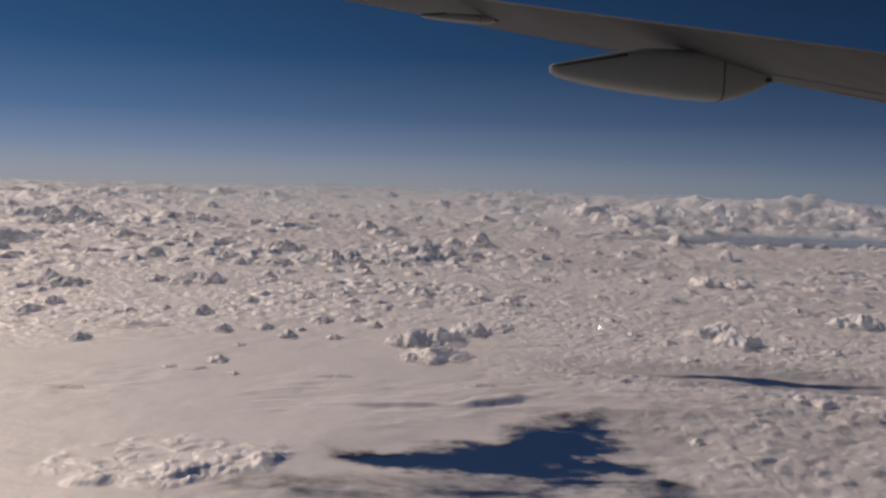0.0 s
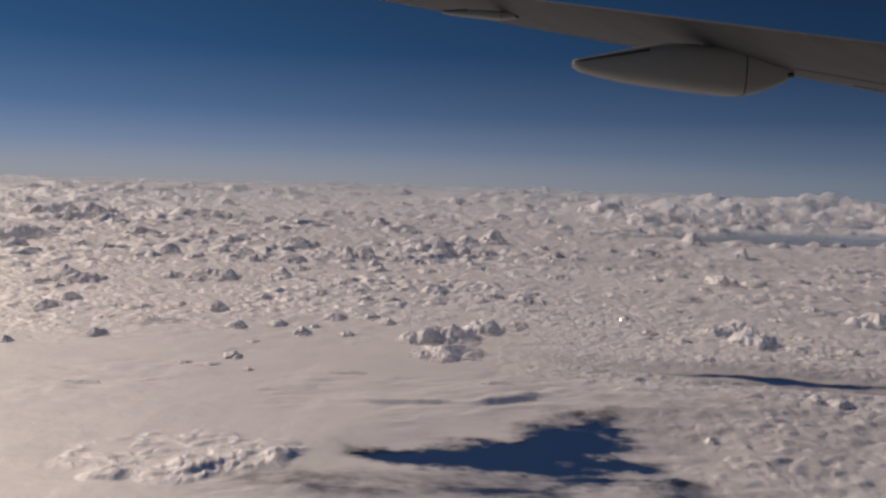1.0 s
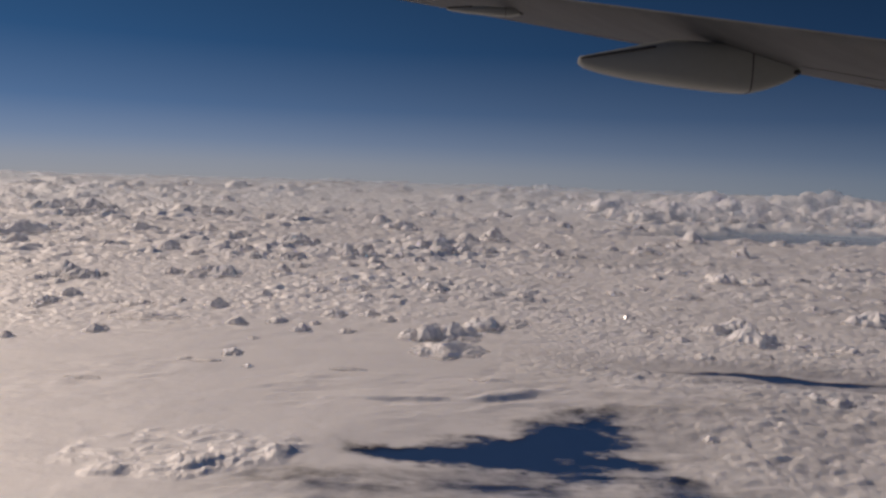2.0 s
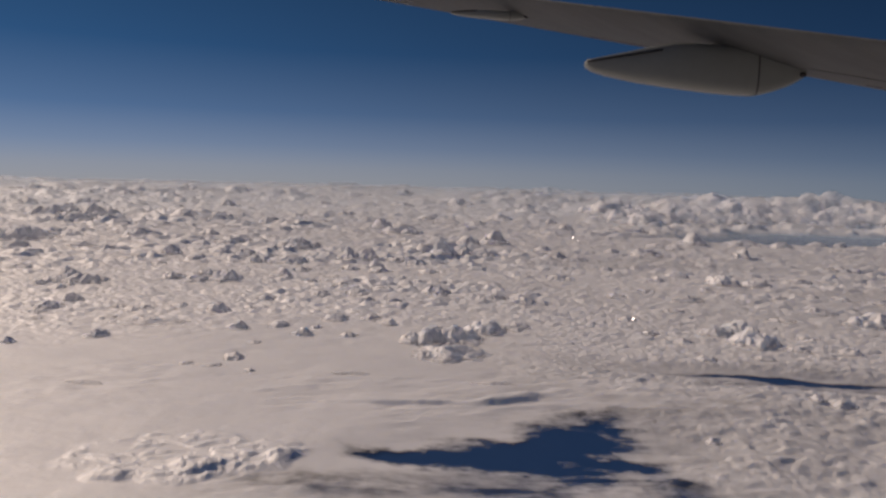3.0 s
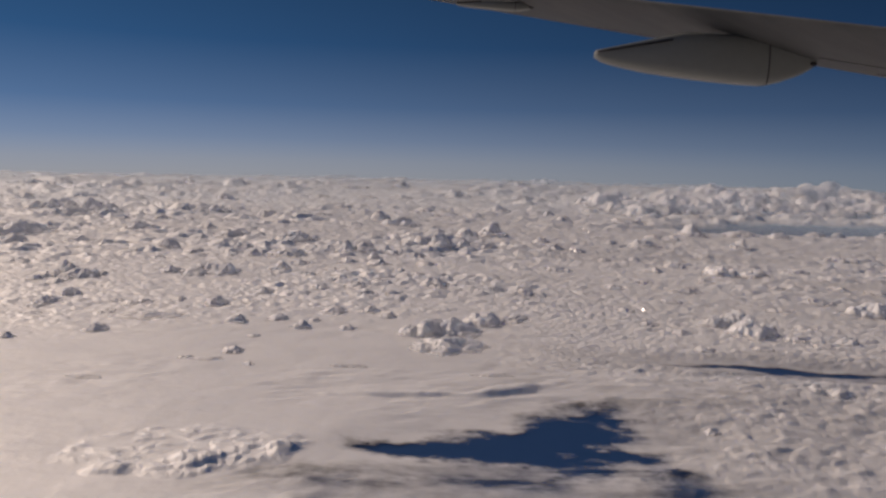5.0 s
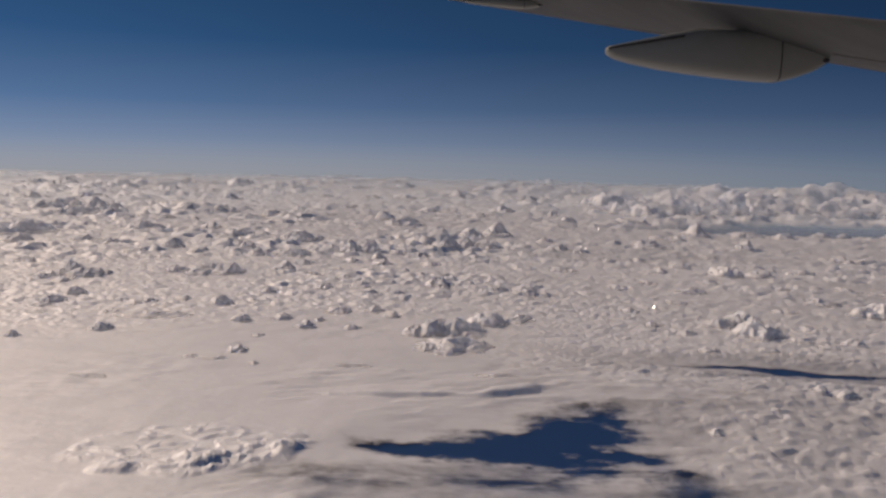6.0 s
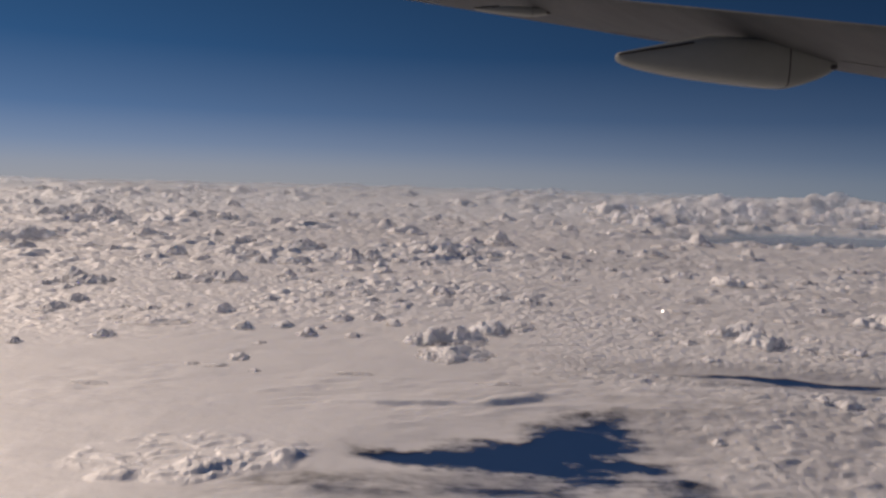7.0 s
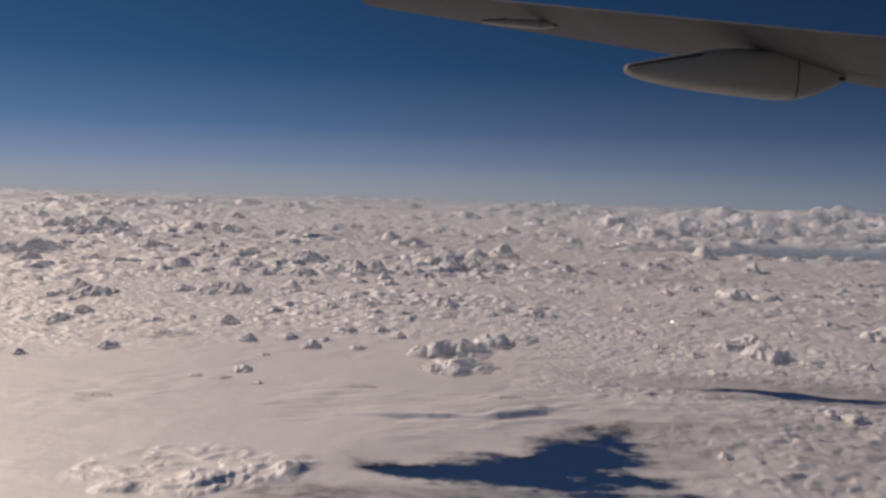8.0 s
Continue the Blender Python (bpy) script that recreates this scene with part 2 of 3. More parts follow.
def shade_trough(x, y):
    # where the far bank's shadow is put in by sinking and thinning the deck
    return step(1.15, 0.75, blob(x, y, 800, 1555, 350, 155, 10) + (fbm(x, y, 120, 69, 4) - 0.5) * 0.6)


def deck_density(x, y):
    n = fbm(x, y, 24, 81, 6, 0.62) - 0.5 + 0.45 * (fbm(x * 0.6, y * 1.3, 7, 85, 4, 0.6) - 0.5)
    streak = fbm(x * 0.4, y * 1.6, 14, 83, 4) - 0.5
    d = np.ones_like(x)
    # the two widest: faint veil, also putting in the right side's weaker light
    for cx, cy, rx, ry, turn, power in ((62, 350, 27, 31, 0, 1.0), (26, 331, 42, 15, 8, 1.0), (-14, 325, 24, 9, 4, 0.9), (84, 306, 17, 26, 24, 0.24), (104, 283, 18, 11, -30, 0.28),
                                        (98, 350, 30, 24, 0, 0.16), (5, 297, 55, 14, 4, 0.40), (45, 298, 34, 15, 0, 0.12), (10, 277, 80, 15, 0, 0.36), (200, 345, 150, 95, 8, 0.17), (330, 560, 230, 200, 0, 0.09), (118, 390, 50, 13, 16, 0.24),
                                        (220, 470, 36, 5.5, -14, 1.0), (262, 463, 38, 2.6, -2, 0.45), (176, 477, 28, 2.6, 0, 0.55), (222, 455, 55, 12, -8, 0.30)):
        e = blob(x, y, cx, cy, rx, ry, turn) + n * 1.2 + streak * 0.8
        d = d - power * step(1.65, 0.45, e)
    # bands of lower cover, darker where the sea shows through
    thin = step(0.50, 0.72, fbm(x * 0.3, y * 1.2, 80, 87, 4)) * step(-120, 160, x - 0.06 * y) * step(330, 430, y) * (1 - step(1000, 1300, y))
    # lost cover lets dark sea stand in for the bank's shadow
    return np.clip(d - 0.16 * thin - 0.80 * shade_trough(x, y), 0, 1)


def haze_alpha(far):
    """How opaque a thing stays at that distance: air haze put in as transparency."""
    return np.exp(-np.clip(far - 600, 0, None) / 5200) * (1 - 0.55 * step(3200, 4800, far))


def grid_mesh(name, x, y, z, closed, mat, density=None, reach=None, clarity=1.0):
    """A mesh from rows and columns of points."""
    rows, cols = x.shape
    me = bpy.data.meshes.new(name)
    ids = np.arange(rows * cols).reshape(rows, cols)
    right = np.roll(ids, -1, axis=1) if closed else ids[:, 1:]
    left = ids if closed else ids[:, :-1]
    quads = np.stack([left[:-1], left[1:], right[1:], right[:-1]], -1).reshape(-1, 4)
    me.vertices.add(rows * cols)
    me.vertices.foreach_set("co", np.stack([x, y, z], -1).astype(np.float32).ravel())
    me.loops.add(quads.size)
    me.loops.foreach_set("vertex_index", quads.astype(np.int32).ravel())
    me.polygons.add(len(quads))
    me.polygons.foreach_set("loop_start", np.arange(0, quads.size, 4, dtype=np.int32))
    me.polygons.foreach_set("use_smooth", np.ones(len(quads), dtype=bool))
    if density is not None:
        far = np.hypot(x, y)
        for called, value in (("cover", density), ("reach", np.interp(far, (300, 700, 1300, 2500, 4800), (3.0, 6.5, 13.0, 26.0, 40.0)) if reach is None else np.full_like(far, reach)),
                              ("haze_alpha", haze_alpha(far) * clarity)):
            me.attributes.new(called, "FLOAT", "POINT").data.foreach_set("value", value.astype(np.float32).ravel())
    me.materials.append(mat)
    me.update(calc_edges=True)
    return me


FAN = 960
fan = np.radians(np.concatenate([np.linspace(-36, 36, FAN), np.linspace(36, 324, 120)[1:-1]]))
rings = np.concatenate([np.array([0.05, 3, 8]), np.linspace(16, 235, 20)[:-1], np.geomspace(235, 450, 210)[:-1], np.geomspace(450, 1700, 480)[:-1], np.geomspace(1700, 4800, 180)])
A, R = np.meshgrid(fan, rings)
DX, DY = R * np.sin(A), R * np.cos(A)
DZ = deck_height(DX.ravel(), DY.ravel()).reshape(DX.shape)
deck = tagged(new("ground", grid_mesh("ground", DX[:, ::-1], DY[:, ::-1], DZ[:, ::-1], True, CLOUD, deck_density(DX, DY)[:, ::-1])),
              "sunlit white cloud deck with heads, streaks and gaps", "cloud deck", kind="structure")


def deck_at(x, y):
    """The deck's height between its points, for places in front of the window."""
    i = np.interp(np.hypot(x, y), rings, np.arange(len(rings)))
    j = np.interp(np.arctan2(x, y), fan[:FAN], np.arange(FAN))
    i0, j0 = np.minimum(i.astype(int), len(rings) - 2), np.minimum(j.astype(int), FAN - 2)
    fi, fj = i - i0, j - j0
    return (DZ[i0, j0] * (1 - fi) + DZ[i0 + 1, j0] * fi) * (1 - fj) + (DZ[i0, j0 + 1] * (1 - fi) + DZ[i0 + 1, j0 + 1] * fi) * fj


# carried out to 2100 m so that it darkens the far thinned band
sa, sr = np.meshgrid(np.radians(np.linspace(360, 0, 96, endpoint=False)), np.geomspace(0.05, 2100, 60))
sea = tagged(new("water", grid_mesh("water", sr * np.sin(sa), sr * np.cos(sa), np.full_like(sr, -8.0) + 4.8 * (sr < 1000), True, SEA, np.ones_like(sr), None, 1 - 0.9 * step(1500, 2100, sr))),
             "dark blue sea seen through gaps in the clouds", "sea", kind="structure")


# ---- single cumulus clouds ----
def cumulus(x, y, width, height, depth=1.0):
    """One cumulus: towers of lumpy heads, tallest near the middle, that spread out into the deck."""
    rnd = np.random.RandomState(int(abs(x) * 7 + abs(y) * 13) % 100000)
    height = min(height, 0.58 * width)
    away = 1 + 0.18 * depth * width / math.hypot(x, y)
    x, y = x * away, y * away
    fine = 1304 * width / math.hypot(x, y)
    nx = int(min(170, max(28, 1.25 * fine)))
    ny = nx
    v, u = np.meshgrid(np.linspace(-0.85, 0.85, ny), np.linspace(-0.85, 0.85, nx), indexing="ij")
    gx, gy = x + u * width, y + v * width * depth
    uw = u + (fbm(gx, gy, width * 0.30, 5, 3, 0.6) - 0.5) * 0.40
    vw = v + (fbm(gx, gy, width * 0.30, 15, 3, 0.6) - 0.5) * 0.40
    q = np.hypot(uw, vw) / 0.70
    skirt = 0.34 * np.clip(1 - q * q, 0, 1) ** 2
    top = np.zeros_like(u)
    for i in range(4 + int(min(fine, 200) / 12)):
        a, far = rnd.uniform(0, 2 * math.pi), math.sqrt(rnd.uniform(0, 1))
        tall = (1 - far ** 1.3) * rnd.uniform(0.5, 0.95) + 0.16
        size = rnd.uniform(0.24, 0.40) * (1.15 - 0.4 * far)
        if i == 0:
            far, tall, size = 0.2, 1.0, 0.46
        d = ((uw - 0.42 * far * math.cos(a)) ** 2 + (vw - 0.42 * far * math.sin(a)) ** 2) / size ** 2
        top = np.maximum(top, tall * np.clip(1 - d, 0, 1) ** 1.4)
    top = skirt + 0.72 * top
    # round lumps all over it, each about a third as high as it is wide
    wx, wy = x + uw * width, y + vw * width * depth
    lump = 0.060 * domes(wx * 0.75, wy, width * 0.17, 31, 0.95, 0.45)
    if fine > 30:
        lump = lump + 0.034 * domes(wx * 0.75, wy, width * 0.08, 32, 0.95, 0.45)
    if fine > 60:
        lump = lump + 0.020 * domes(wx * 0.75, wy, width * 0.04, 33, 0.95, 0.45)
    z = deck_at(gx, gy) + 0.72 * height * top + step(0.03, 0.45, top) * min(width, 4 * height) * lump - 0.03 * height - 0.1
    # cover stops at 0.78, so the bright deck behind fills in shaded faces
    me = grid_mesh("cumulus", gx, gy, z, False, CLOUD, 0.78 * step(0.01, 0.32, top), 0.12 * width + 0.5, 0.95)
    me.transform(Matrix.Translation((-x, -y, 0)))
    ob = new("cumulus", me)
    ob.location = (x, y, 0)
    if height < 0.13 * width:
        label = "thin flat scrap of white cloud lying on the deck"
    elif width > 120:
        label = "large billowing white cumulus with a blue-grey shaded base"
    elif width < 26:
        label = "small white cumulus tuft rising from the cloud deck"
    else:
        label = "lumpy white cumulus heap with one shaded side"
    return tagged(ob, label, "cloud", "cumulus clouds on the deck")


cumulus(-666, 1131, 109.5, 21.4)
cumulus(-607, 1018, 41.8, 11.5)
cumulus(-856, 1603, 83.0, 23.5)
cumulus(-894, 1587, 44.5, 15.8)
cumulus(-739, 1463, 92.2, 14.8)
cumulus(-772, 1582, 45.7, 36.7)
cumulus(-1134, 1945, 75.5, 14.3)
cumulus(-985, 1991, 91.3, 20.7)
cumulus(-531, 1049, 37.8, 7.9)
cumulus(-508, 1210, 70.0, 11.2)
cumulus(-381, 991, 31.0, 18.5)
cumulus(-493, 836, 29.8, 4.9)
cumulus(-394, 762, 29.1, 20.0)
cumulus(-377, 751, 40.0, 9.5)
cumulus(-411, 753, 27.7, 6.2)
cumulus(-415, 733, 16.9, 5.7)
cumulus(-364, 766, 14.4, 4.6)
cumulus(-386, 716, 17.6, 4.2)
cumulus(-340, 655, 19.4, 7.6)
cumulus(-344, 620, 23.1, 7.1)
cumulus(-342, 602, 17.2, 2.8)
cumulus(-303, 802, 27.7, 6.8)
cumulus(-242, 794, 34.5, 15.3)
cumulus(-270, 787, 34.6, 5.5)
cumulus(-278, 837, 21.7, 5.9)
cumulus(-188, 830, 22.3, 11.5)
cumulus(-199, 630, 22.5, 8.1)
cumulus(-239, 647, 13.9, 3.5)
cumulus(-271, 620, 16.8, 3.3)
cumulus(-290, 635, 11.9, 3.1)
cumulus(-163, 565, 15.6, 7.8)
cumulus(-134, 578, 16.7, 5.5)
cumulus(-111, 553, 14.1, 7.5)
cumulus(-105, 577, 11.0, 2.9)
cumulus(-75, 552, 13.1, 3.1)
cumulus(-418, 1267, 34.7, 12.4)
cumulus(-277, 986, 26.7, 17.2)
cumulus(-247, 936, 16.4, 9.8)
cumulus(-342, 1157, 59.0, 9.4)
cumulus(-379, 1528, 40.9, 20.7)
cumulus(-621, 2062, 52.6, 23.8)
cumulus(-501, 1611, 54.1, 14.4)
cumulus(-535, 1602, 41.3, 10.7)
cumulus(-583, 1606, 34.0, 8.4)
cumulus(-234, 1102, 53.4, 20.9)
cumulus(-206, 942, 48.7, 7.8)
cumulus(-206, 1124, 22.8, 12.4)
cumulus(-135, 986, 27.5, 22.0)
cumulus(-110, 990, 30.6, 18.8)
cumulus(-95, 935, 24.6, 8.5)
cumulus(-82, 887, 26.1, 7.9)
cumulus(-123, 901, 23.8, 6.1)
cumulus(-139, 1507, 46.2, 29.0)
cumulus(-91, 1406, 66.6, 20.0)
cumulus(-9, 1055, 43.6, 21.3)
cumulus(18, 1085, 38.3, 17.1)
cumulus(75, 1265, 50.3, 27.8)
cumulus(33, 1221, 43.0, 16.6)
cumulus(52, 1084, 43.2, 10.3)
cumulus(-41, 1118, 29.2, 10.2)
cumulus(-53, 1777, 35.4, 11.5)
cumulus(124, 1861, 62.6, 18.8)
cumulus(235, 1733, 32.1, 19.4)
cumulus(244, 1580, 41.6, 17.4)
cumulus(148, 1160, 25.1, 15.4)
cumulus(183, 1052, 27.9, 6.5)
cumulus(154, 1075, 28.3, 8.2)
cumulus(-70, 989, 25.9, 6.7)
cumulus(-41, 958, 25.1, 5.7)
cumulus(-25, 893, 23.4, 5.3)
cumulus(-13, 744, 26.4, 9.2)
cumulus(-33, 812, 13.8, 5.0)
cumulus(-7, 726, 14.6, 3.7)
cumulus(-54, 843, 11.7, 4.0)
cumulus(-91, 733, 24.0, 4.0)
cumulus(-76, 692, 15.1, 3.0)
cumulus(-93, 609, 19.2, 6.1)
cumulus(-64, 614, 17.3, 3.8)
cumulus(-46, 597, 15.9, 4.2)
cumulus(133, 867, 32.4, 5.2)
cumulus(50, 719, 15.6, 3.1)
cumulus(78, 707, 18.7, 3.0)
cumulus(458, 2175, 88.0, 49.5)
cumulus(404, 1567, 29.7, 16.6)
cumulus(368, 1540, 72.4, 13.0)
cumulus(449, 1353, 50.1, 27.2)
cumulus(457, 1144, 30.2, 21.8)
cumulus(540, 1360, 66.9, 11.9)
cumulus(302, 1133, 48.4, 11.2)
cumulus(355, 1024, 28.3, 4.9)
cumulus(250, 981, 15.6, 6.4)
cumulus(321, 858, 46.4, 12.5)
cumulus(360, 856, 31.4, 8.9)
cumulus(350, 773, 15.7, 3.9)
cumulus(393, 787, 13.6, 3.4)
cumulus(246, 743, 32.6, 5.2)
cumulus(598, 1335, 40.3, 12.5)
cumulus(691, 1392, 47.5, 9.6)
cumulus(738, 1398, 43.5, 9.9)
cumulus(840, 1416, 50.3, 16.6)
cumulus(373, 640, 42.2, 12.5)
cumulus(286, 578, 17.1, 3.6)
cumulus(296, 533, 14.3, 6.8)
cumulus(274, 524, 15.7, 2.8)
cumulus(216, 418, 10.4, 9.2)
cumulus(226, 411, 15.6, 3.3)
cumulus(132, 349, 7.2, 3.5)
cumulus(-256, 525, 18.2, 7.1)
cumulus(-141, 477, 14.1, 4.1)
cumulus(-123, 449, 6.7, 2.0)
cumulus(-167, 461, 10.1, 1.6)
cumulus(-139, 522, 8.5, 1.9)
cumulus(-306, 501, 11.0, 5.7)
cumulus(-331, 576, 13.4, 2.3)
cumulus(-114, 767, 20.4, 4.5)
cumulus(-124, 719, 17.0, 3.7)
cumulus(-72, 757, 17.6, 3.9)
cumulus(-49, 686, 13.9, 3.0)
cumulus(-151, 801, 17.6, 4.2)
cumulus(-173, 690, 16.5, 4.1)
cumulus(-175, 640, 13.4, 2.8)
cumulus(-180, 885, 23.6, 5.3)
cumulus(-131, 835, 17.0, 3.8)
cumulus(-262, 632, 12.8, 3.0)
cumulus(-277, 589, 13.2, 2.3)
cumulus(-333, 949, 23.2, 5.3)
cumulus(-409, 939, 23.6, 4.7)
cumulus(-358, 902, 17.9, 3.8)
cumulus(-479, 1027, 20.9, 4.5)
cumulus(-613, 1386, 30.2, 6.2)
cumulus(-543, 1400, 34.5, 7.2)
cumulus(-493, 1409, 29.7, 7.2)
cumulus(-726, 1952, 35.0, 8.9)
cumulus(-853, 2021, 43.6, 9.3)
cumulus(-740, 1620, 32.7, 7.5)
cumulus(-270, 1566, 48.6, 8.7)
cumulus(-262, 1848, 42.8, 10.6)
cumulus(-403, 2338, 54.3, 11.8)
cumulus(-258, 2320, 71.2, 13.2)
cumulus(-153, 2353, 82.6, 13.2)
cumulus(27, 2480, 94.4, 15.1)
cumulus(133, 3202, 97.6, 20.9)
cumulus(-6, 1685, 51.5, 9.3)
cumulus(56, 1633, 49.9, 10.2)
cumulus(226, 2367, 72.5, 13.5)
cumulus(344, 3622, 138.4, 26.4)
cumulus(-212, 3243, 99.0, 18.8)
cumulus(-379, 2997, 92.1, 17.4)
cumulus(-709, 3033, 94.9, 17.9)
cumulus(-918, 3195, 111.4, 21.7)
cumulus(-1072, 2885, 117.1, 18.7)
cumulus(-1064, 2415, 88.5, 15.0)
cumulus(-1369, 2608, 112.1, 18.9)
cumulus(-1585, 2777, 121.6, 20.7)
cumulus(550, 4135, 190.1, 36.6)
cumulus(511, 2978, 137.7, 22.0)
cumulus(360, 1279, 36.6, 9.2)
cumulus(385, 1263, 30.4, 9.3)
cumulus(259, 1177, 27.7, 7.5)
cumulus(207, 971, 19.9, 4.6)
cumulus(249, 877, 21.1, 5.5)
cumulus(289, 920, 29.6, 6.4)
cumulus(286, 807, 19.8, 5.1)
cumulus(213, 792, 19.0, 4.2)
cumulus(174, 754, 20.3, 3.9)
cumulus(211, 681, 18.8, 3.5)
cumulus(158, 638, 15.3, 3.2)
cumulus(163, 583, 16.1, 2.8)
cumulus(182, 556, 15.5, 3.2)
cumulus(261, 540, 18.7, 3.2)
cumulus(224, 511, 14.9, 2.6)
cumulus(182, 505, 14.3, 3.3)
cumulus(298, 650, 22.1, 3.9)
cumulus(355, 694, 24.1, 3.9)
cumulus(420, 777, 23.1, 3.8)
cumulus(448, 763, 24.5, 4.5)
cumulus(428, 897, 27.5, 4.4)
cumulus(545, 1014, 35.3, 5.6)
cumulus(-13, 540, 26.2, 16.2)
cumulus(6, 543, 35.6, 11.6)
cumulus(-25, 538, 18.6, 9.8)
cumulus(-4, 551, 21.5, 11.7)
cumulus(30, 579, 33.3, 10.9)
cumulus(57, 594, 26.0, 4.2)
cumulus(3, 501, 43.7, 7.2)
cumulus(-15, 496, 17.2, 4.7)
cumulus(237, 597, 31.9, 12.4)
cumulus(233, 552, 37.2, 11.1)
cumulus(216, 586, 23.3, 7.0)
cumulus(1258, 2129, 112.8, 55.0)
cumulus(-238, 575, 59.4, 3.3, 0.35)
cumulus(-151, 457, 24.2, 1.4, 0.35)
cumulus(30, 436, 24.2, 1.4, 0.35)
cumulus(-60, 450, 21.6, 1.2, 0.35)
cumulus(-209, 414, 22.0, 1.2, 0.35)
cumulus(475, 1850, 220.0, 36.0, 0.9)
cumulus(620, 1920, 240.0, 50.0, 0.9)
cumulus(760, 1950, 230.0, 58.0, 0.9)
cumulus(930, 2010, 320.0, 44.0)
cumulus(1160, 2050, 300.0, 58.0)
cumulus(850, 2420, 480.0, 62.0, 0.7)
cumulus(1240, 2560, 560.0, 66.0, 0.7)
cumulus(470, 2100, 210.0, 46.0, 0.9)


# ---- the aircraft wing ----
def part(name, bm, mat, parent, label="", smooth=True):
    me = bpy.data.meshes.new(name)
    bm.to_mesh(me)
    bm.free()
    for p in me.polygons:
        p.use_smooth = smooth
    me.materials.append(mat)
    ob = new(name, me)
    ob.parent = parent
    if label:
        tagged(ob, label)
    return ob


def loft(sections, cap=True):
    """A closed skin over rings of points."""
    bm = bmesh.new()
    rows = [[bm.verts.new(p) for p in s] for s in sections]
    n = len(rows[0])
    for a, b in zip(rows, rows[1:]):
        for i in range(n):
            bm.faces.new((a[i], a[(i + 1) % n], b[(i + 1) % n], b[i]))
    if cap:
        bm.faces.new(rows[0][::-1])
        bm.faces.new(rows[-1])
    bmesh.ops.recalc_face_normals(bm, faces=bm.faces)
    return bm


EYE = 130.0


def wing_plane(x, y):
    return EYE - 0.66 + 0.271 * y - 0.16 * (x - trailing(y))


def trailing(y):
    return 7.0 - 0.43 * y


def chord(y):
    return 7.4 - 0.215 * y


def airfoil(y, a=0.0, b=1.0):
    """A ring of the wing's section at span y, from chord fraction a to b (0: trailing edge)."""
    ring = []
    full = 0.74 + 0.018 * y
    us = [a + (b - a) * 0.5 * (1 - math.cos(math.pi * i / 18)) for i in range(19)]

    def thick(u):
        return full * max(0.0, (u ** 0.72) * math.sqrt(max(0.0, 1 - u)) / 0.438)
    for u in us:
        x = trailing(y) + chord(y) * u
        ring.append((x, y, wing_plane(x, y) + thick(u) * 0.08))
    for u in us[-2:0:-1]:
        x = trailing(y) + chord(y) * u
        ring.append((x, y, wing_plane(x, y) - thick(u) * 0.46 - 0.003))
    return ring


wing = tagged(new("aircraft_wing"), "grey painted airliner wing with flap fairings underneath", "aircraft wing")
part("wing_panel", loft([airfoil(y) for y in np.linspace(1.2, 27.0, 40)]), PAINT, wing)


def seam(u, y0, y1, wide, label):
    """A shallow dark strip along the underside at chord fraction u."""
    rows = []
    for y in np.linspace(y0, y1, 24):
        full = 0.74 + 0.018 * y
        ring = []
        for k, h in ((-wide, -0.002), (wide, -0.002), (wide, 0.01), (-wide, 0.01)):
            q = u + k / chord(y)
            x = trailing(y) + chord(y) * q
            low = wing_plane(x, y) - full * (q ** 0.72) * math.sqrt(1 - q) / 0.438 * 0.46 - 0.003
            ring.append((x, y, low + h - 0.002))
        rows.append(ring)
    part("flap_seam", loft(rows), SEAL, wing, label, smooth=False)


seam(0.46, 4.0, 9.6, 0.014, "dark gap ahead of the flap")
seam(0.46, 10.5, 14.6, 0.014, "dark gap ahead of the flap")
seam(0.30, 3.0, 9.5, 0.008, "thin dark panel joint")


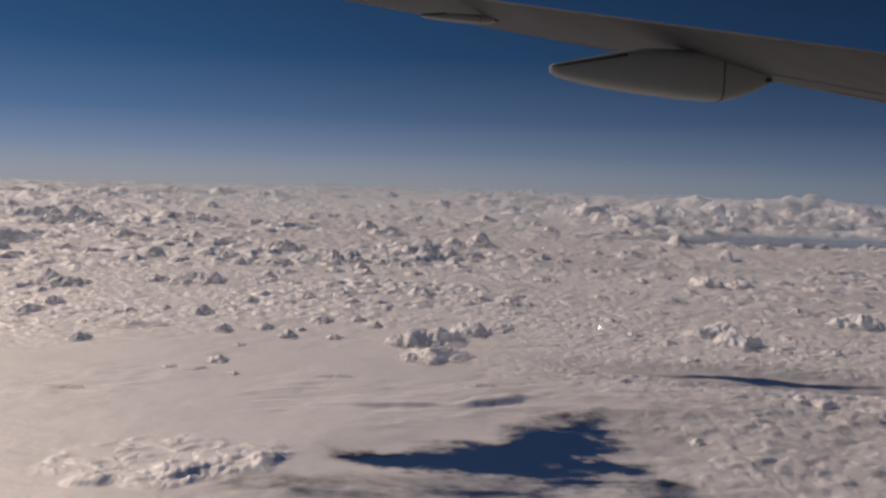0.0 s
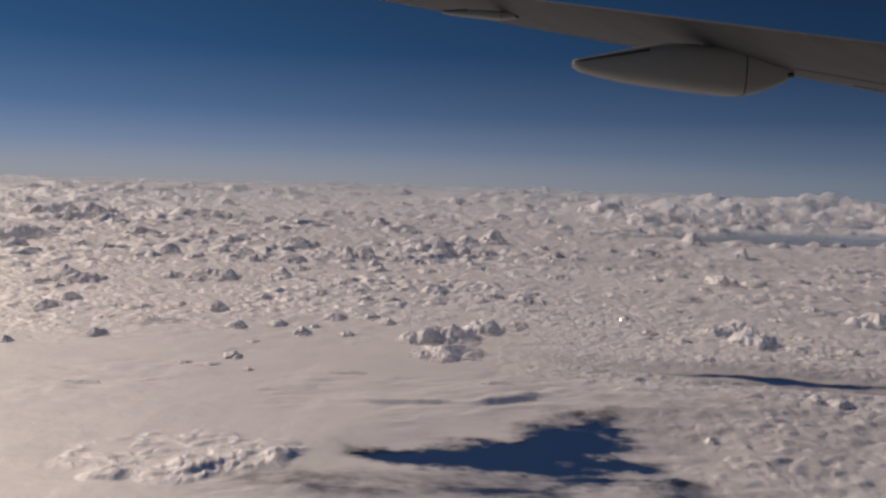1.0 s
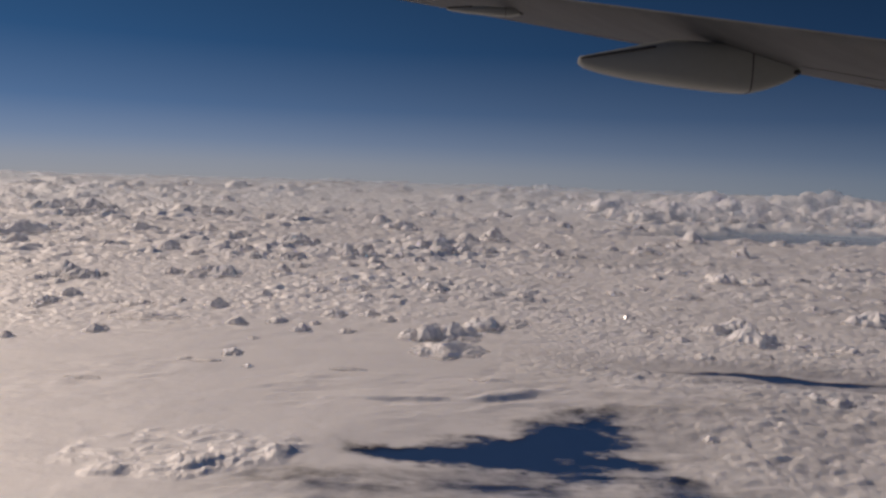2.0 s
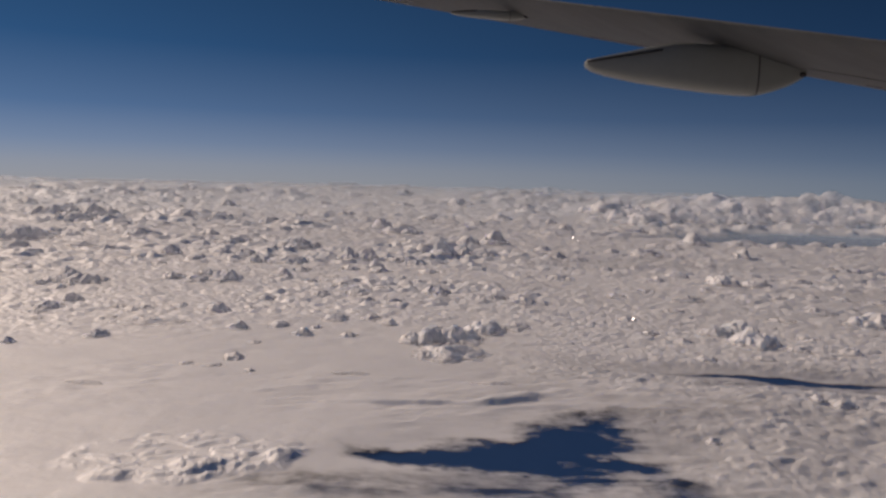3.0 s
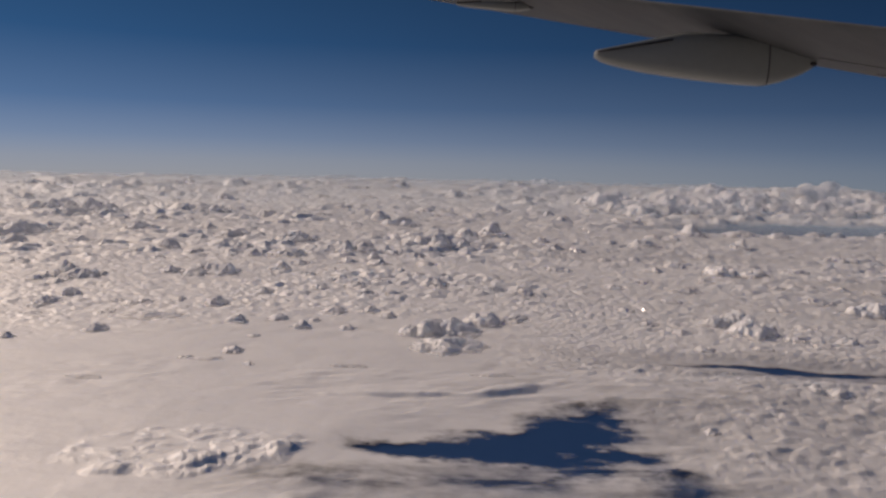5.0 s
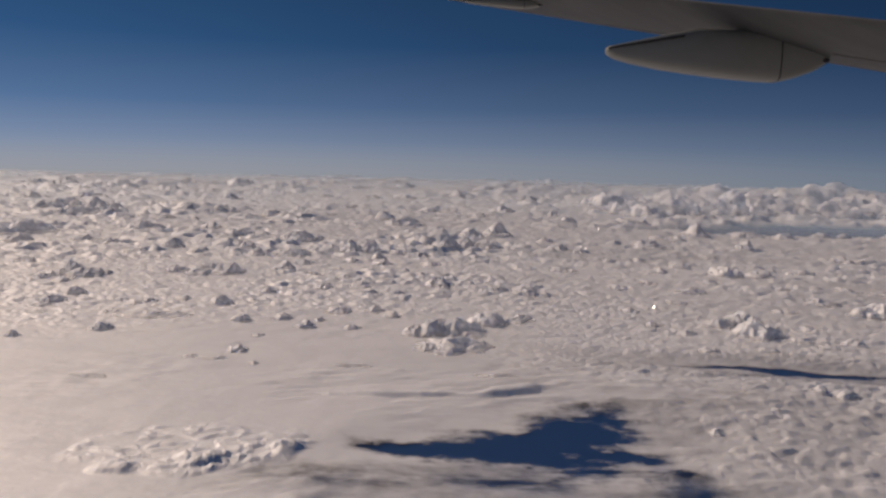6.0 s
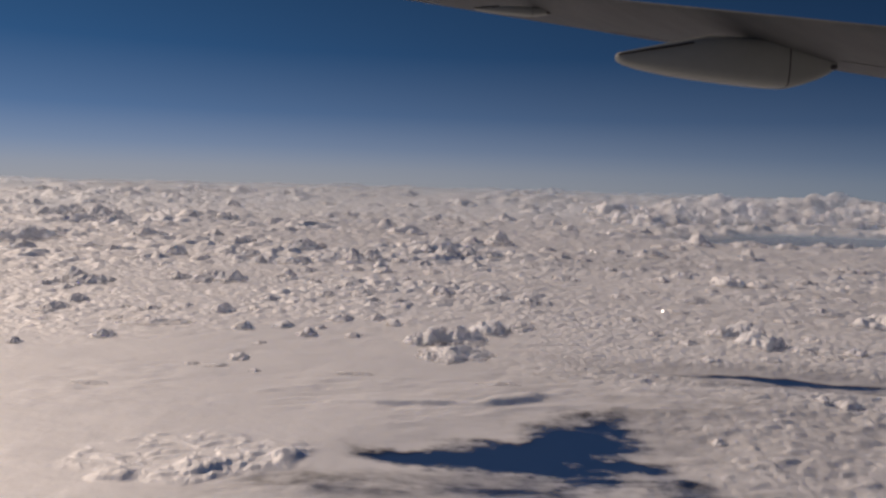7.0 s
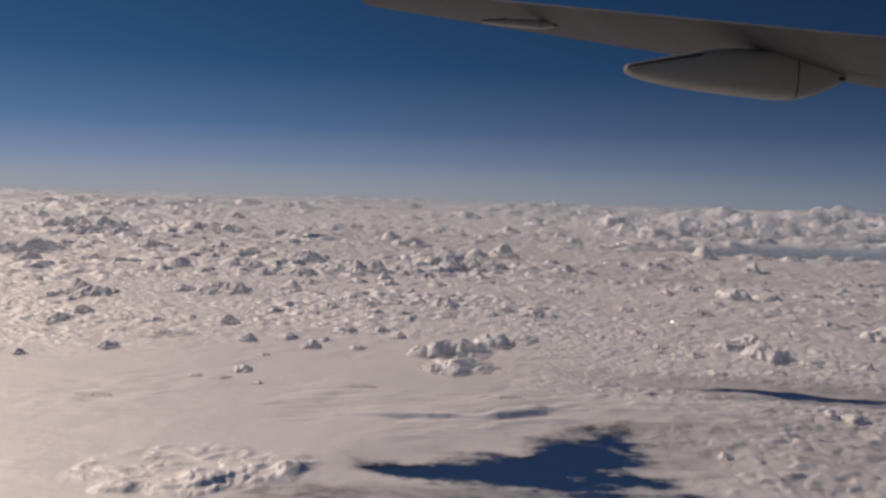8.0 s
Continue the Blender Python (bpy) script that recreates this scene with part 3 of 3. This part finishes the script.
def flap_fairing(tail, length, depth, scale_name=""):
    """A canoe-shaped flap track fairing: body, dark tail seal, joint band and drain."""
    tx, ty, tz = tail
    keel = ((0.0, 0.20), (0.03, 0.36), (0.10, 0.52), (0.24, 0.71), (0.38, 0.83), (0.55, 0.94), (0.70, 1.0), (0.79, 0.99), (0.86, 0.80), (0.93, 0.52), (0.975, 0.26), (1.0, 0.08))
    slope = -0.036 * length

    def bottom(u):
        for (a, p), (b, q) in zip(keel, keel[1:]):
            if u <= b:
                return p + (q - p) * (u - a) / (b - a)
        return 0.08

    def ring(u, out=0.0, lift=0.0):
        zt = tz + slope * u
        drop = depth * bottom(u) + out
        rise = (0.10 + 1.10 * min(1.0, u / 0.40)) * depth * 0.9 + out + lift
        wide = (0.05 + 0.20 * math.sin(math.pi * min(1, 0.08 + 0.84 * u)) ** 0.6) * length / 2.9 + out
        pts = []
        for k in range(20):
            a = 2 * math.pi * k / 20
            c, s = math.cos(a), math.sin(a)
            pts.append((tx + length * u, ty + wide * math.copysign(abs(c) ** 0.35, c), zt + (rise * s if s > 0 else drop * math.copysign(abs(s) ** 0.5, s))))
        return pts
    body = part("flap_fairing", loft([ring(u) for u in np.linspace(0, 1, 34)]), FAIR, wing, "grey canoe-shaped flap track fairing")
    part("joint_band", loft([ring(0.772, 0.003), ring(0.778, 0.003)]), SEAL, body, "dark joint line")
    def side(u):
        return (0.05 + 0.20 * math.sin(math.pi * min(1, 0.08 + 0.84 * u)) ** 0.6) * length / 2.9
    bm = loft([[(tx + length * u, ty - side(max(u, 0)) + y, tz + slope * u + (-0.02 + 0.72 * max(u, 0) / 0.33) * depth * 0.9 + h)
                for y, h in ((-0.008, -0.013), (-0.008, 0.013), (0.02, 0.013), (0.02, -0.013))] for u in np.linspace(-0.002, 0.33, 8)])
    part("tail_seal", bm, SEAL, body, "dark rubber seal of the tail")
    bm = bmesh.new()
    bmesh.ops.create_uvsphere(bm, u_segments=12, v_segments=8, radius=0.045)
    bmesh.ops.scale(bm, vec=(1.3, 0.8, 0.75), verts=bm.verts)
    bmesh.ops.translate(bm, vec=(tx + length * 0.985, ty - 0.13 * length / 2.9, tz + slope * 0.985 + 0.0), verts=bm.verts)
    part("drain_port", bm, SEAL, body, "small dark drain port")
    return body


flap_fairing((1.80, 10.0, EYE + 1.39), 2.86, 0.30)
flap_fairing((-0.05, 15.0, EYE + 3.0), 1.5, 0.08)


# ---- marks on the cabin window pane, built as glinting platelets outside it ----
# white mirror metal that gives the pane marks their glint
FLECK = principled("ice", [(0.4, (0.85, 0.87, 0.90)), (0.6, (0.95, 0.96, 0.98))], 30.0, 0.38, metal=1.0)


def pane_mark(x, y, z, long, tilt):
    """A thin platelet in place of a pane mark, turned so that it catches the sun."""
    bm = bmesh.new()
    bmesh.ops.create_icosphere(bm, subdivisions=2, radius=1.0)
    for v in bm.verts:
        v.co *= 1 + 0.30 * noise.noise(v.co * 1.7 + Vector((x * 9, y, z * 7)))
        v.co = Vector((v.co.x * long, v.co.y * long * 0.6, v.co.z * long * 0.10))
    me = bpy.data.meshes.new("pane_mark")
    bm.to_mesh(me)
    bm.free()
    me.materials.append(FLECK)
    ob = new("pane_mark", me)
    turn = Vector((-0.78, -0.29, 0.56)).to_track_quat("Z", "Y").to_matrix().to_4x4()
    ob.matrix_world = Matrix.Translation((x, y, z)) @ turn @ pose(0, 0, 0, 0, 0, tilt)
    return tagged(ob, "tiny bright mark of the window pane, built as a glinting platelet", "ice fleck", "ice flecks")


pane_mark(2.619, 10.0, 127.939, 0.028, 120)
pane_mark(1.737, 10.0, 129.037, 0.014, 60)
pane_mark(1.808, 10.0, 128.999, 0.015, 120)
pane_mark(1.577, 10.0, 128.755, 0.014, 30)
pane_mark(1.640, 10.0, 128.732, 0.017, 100)
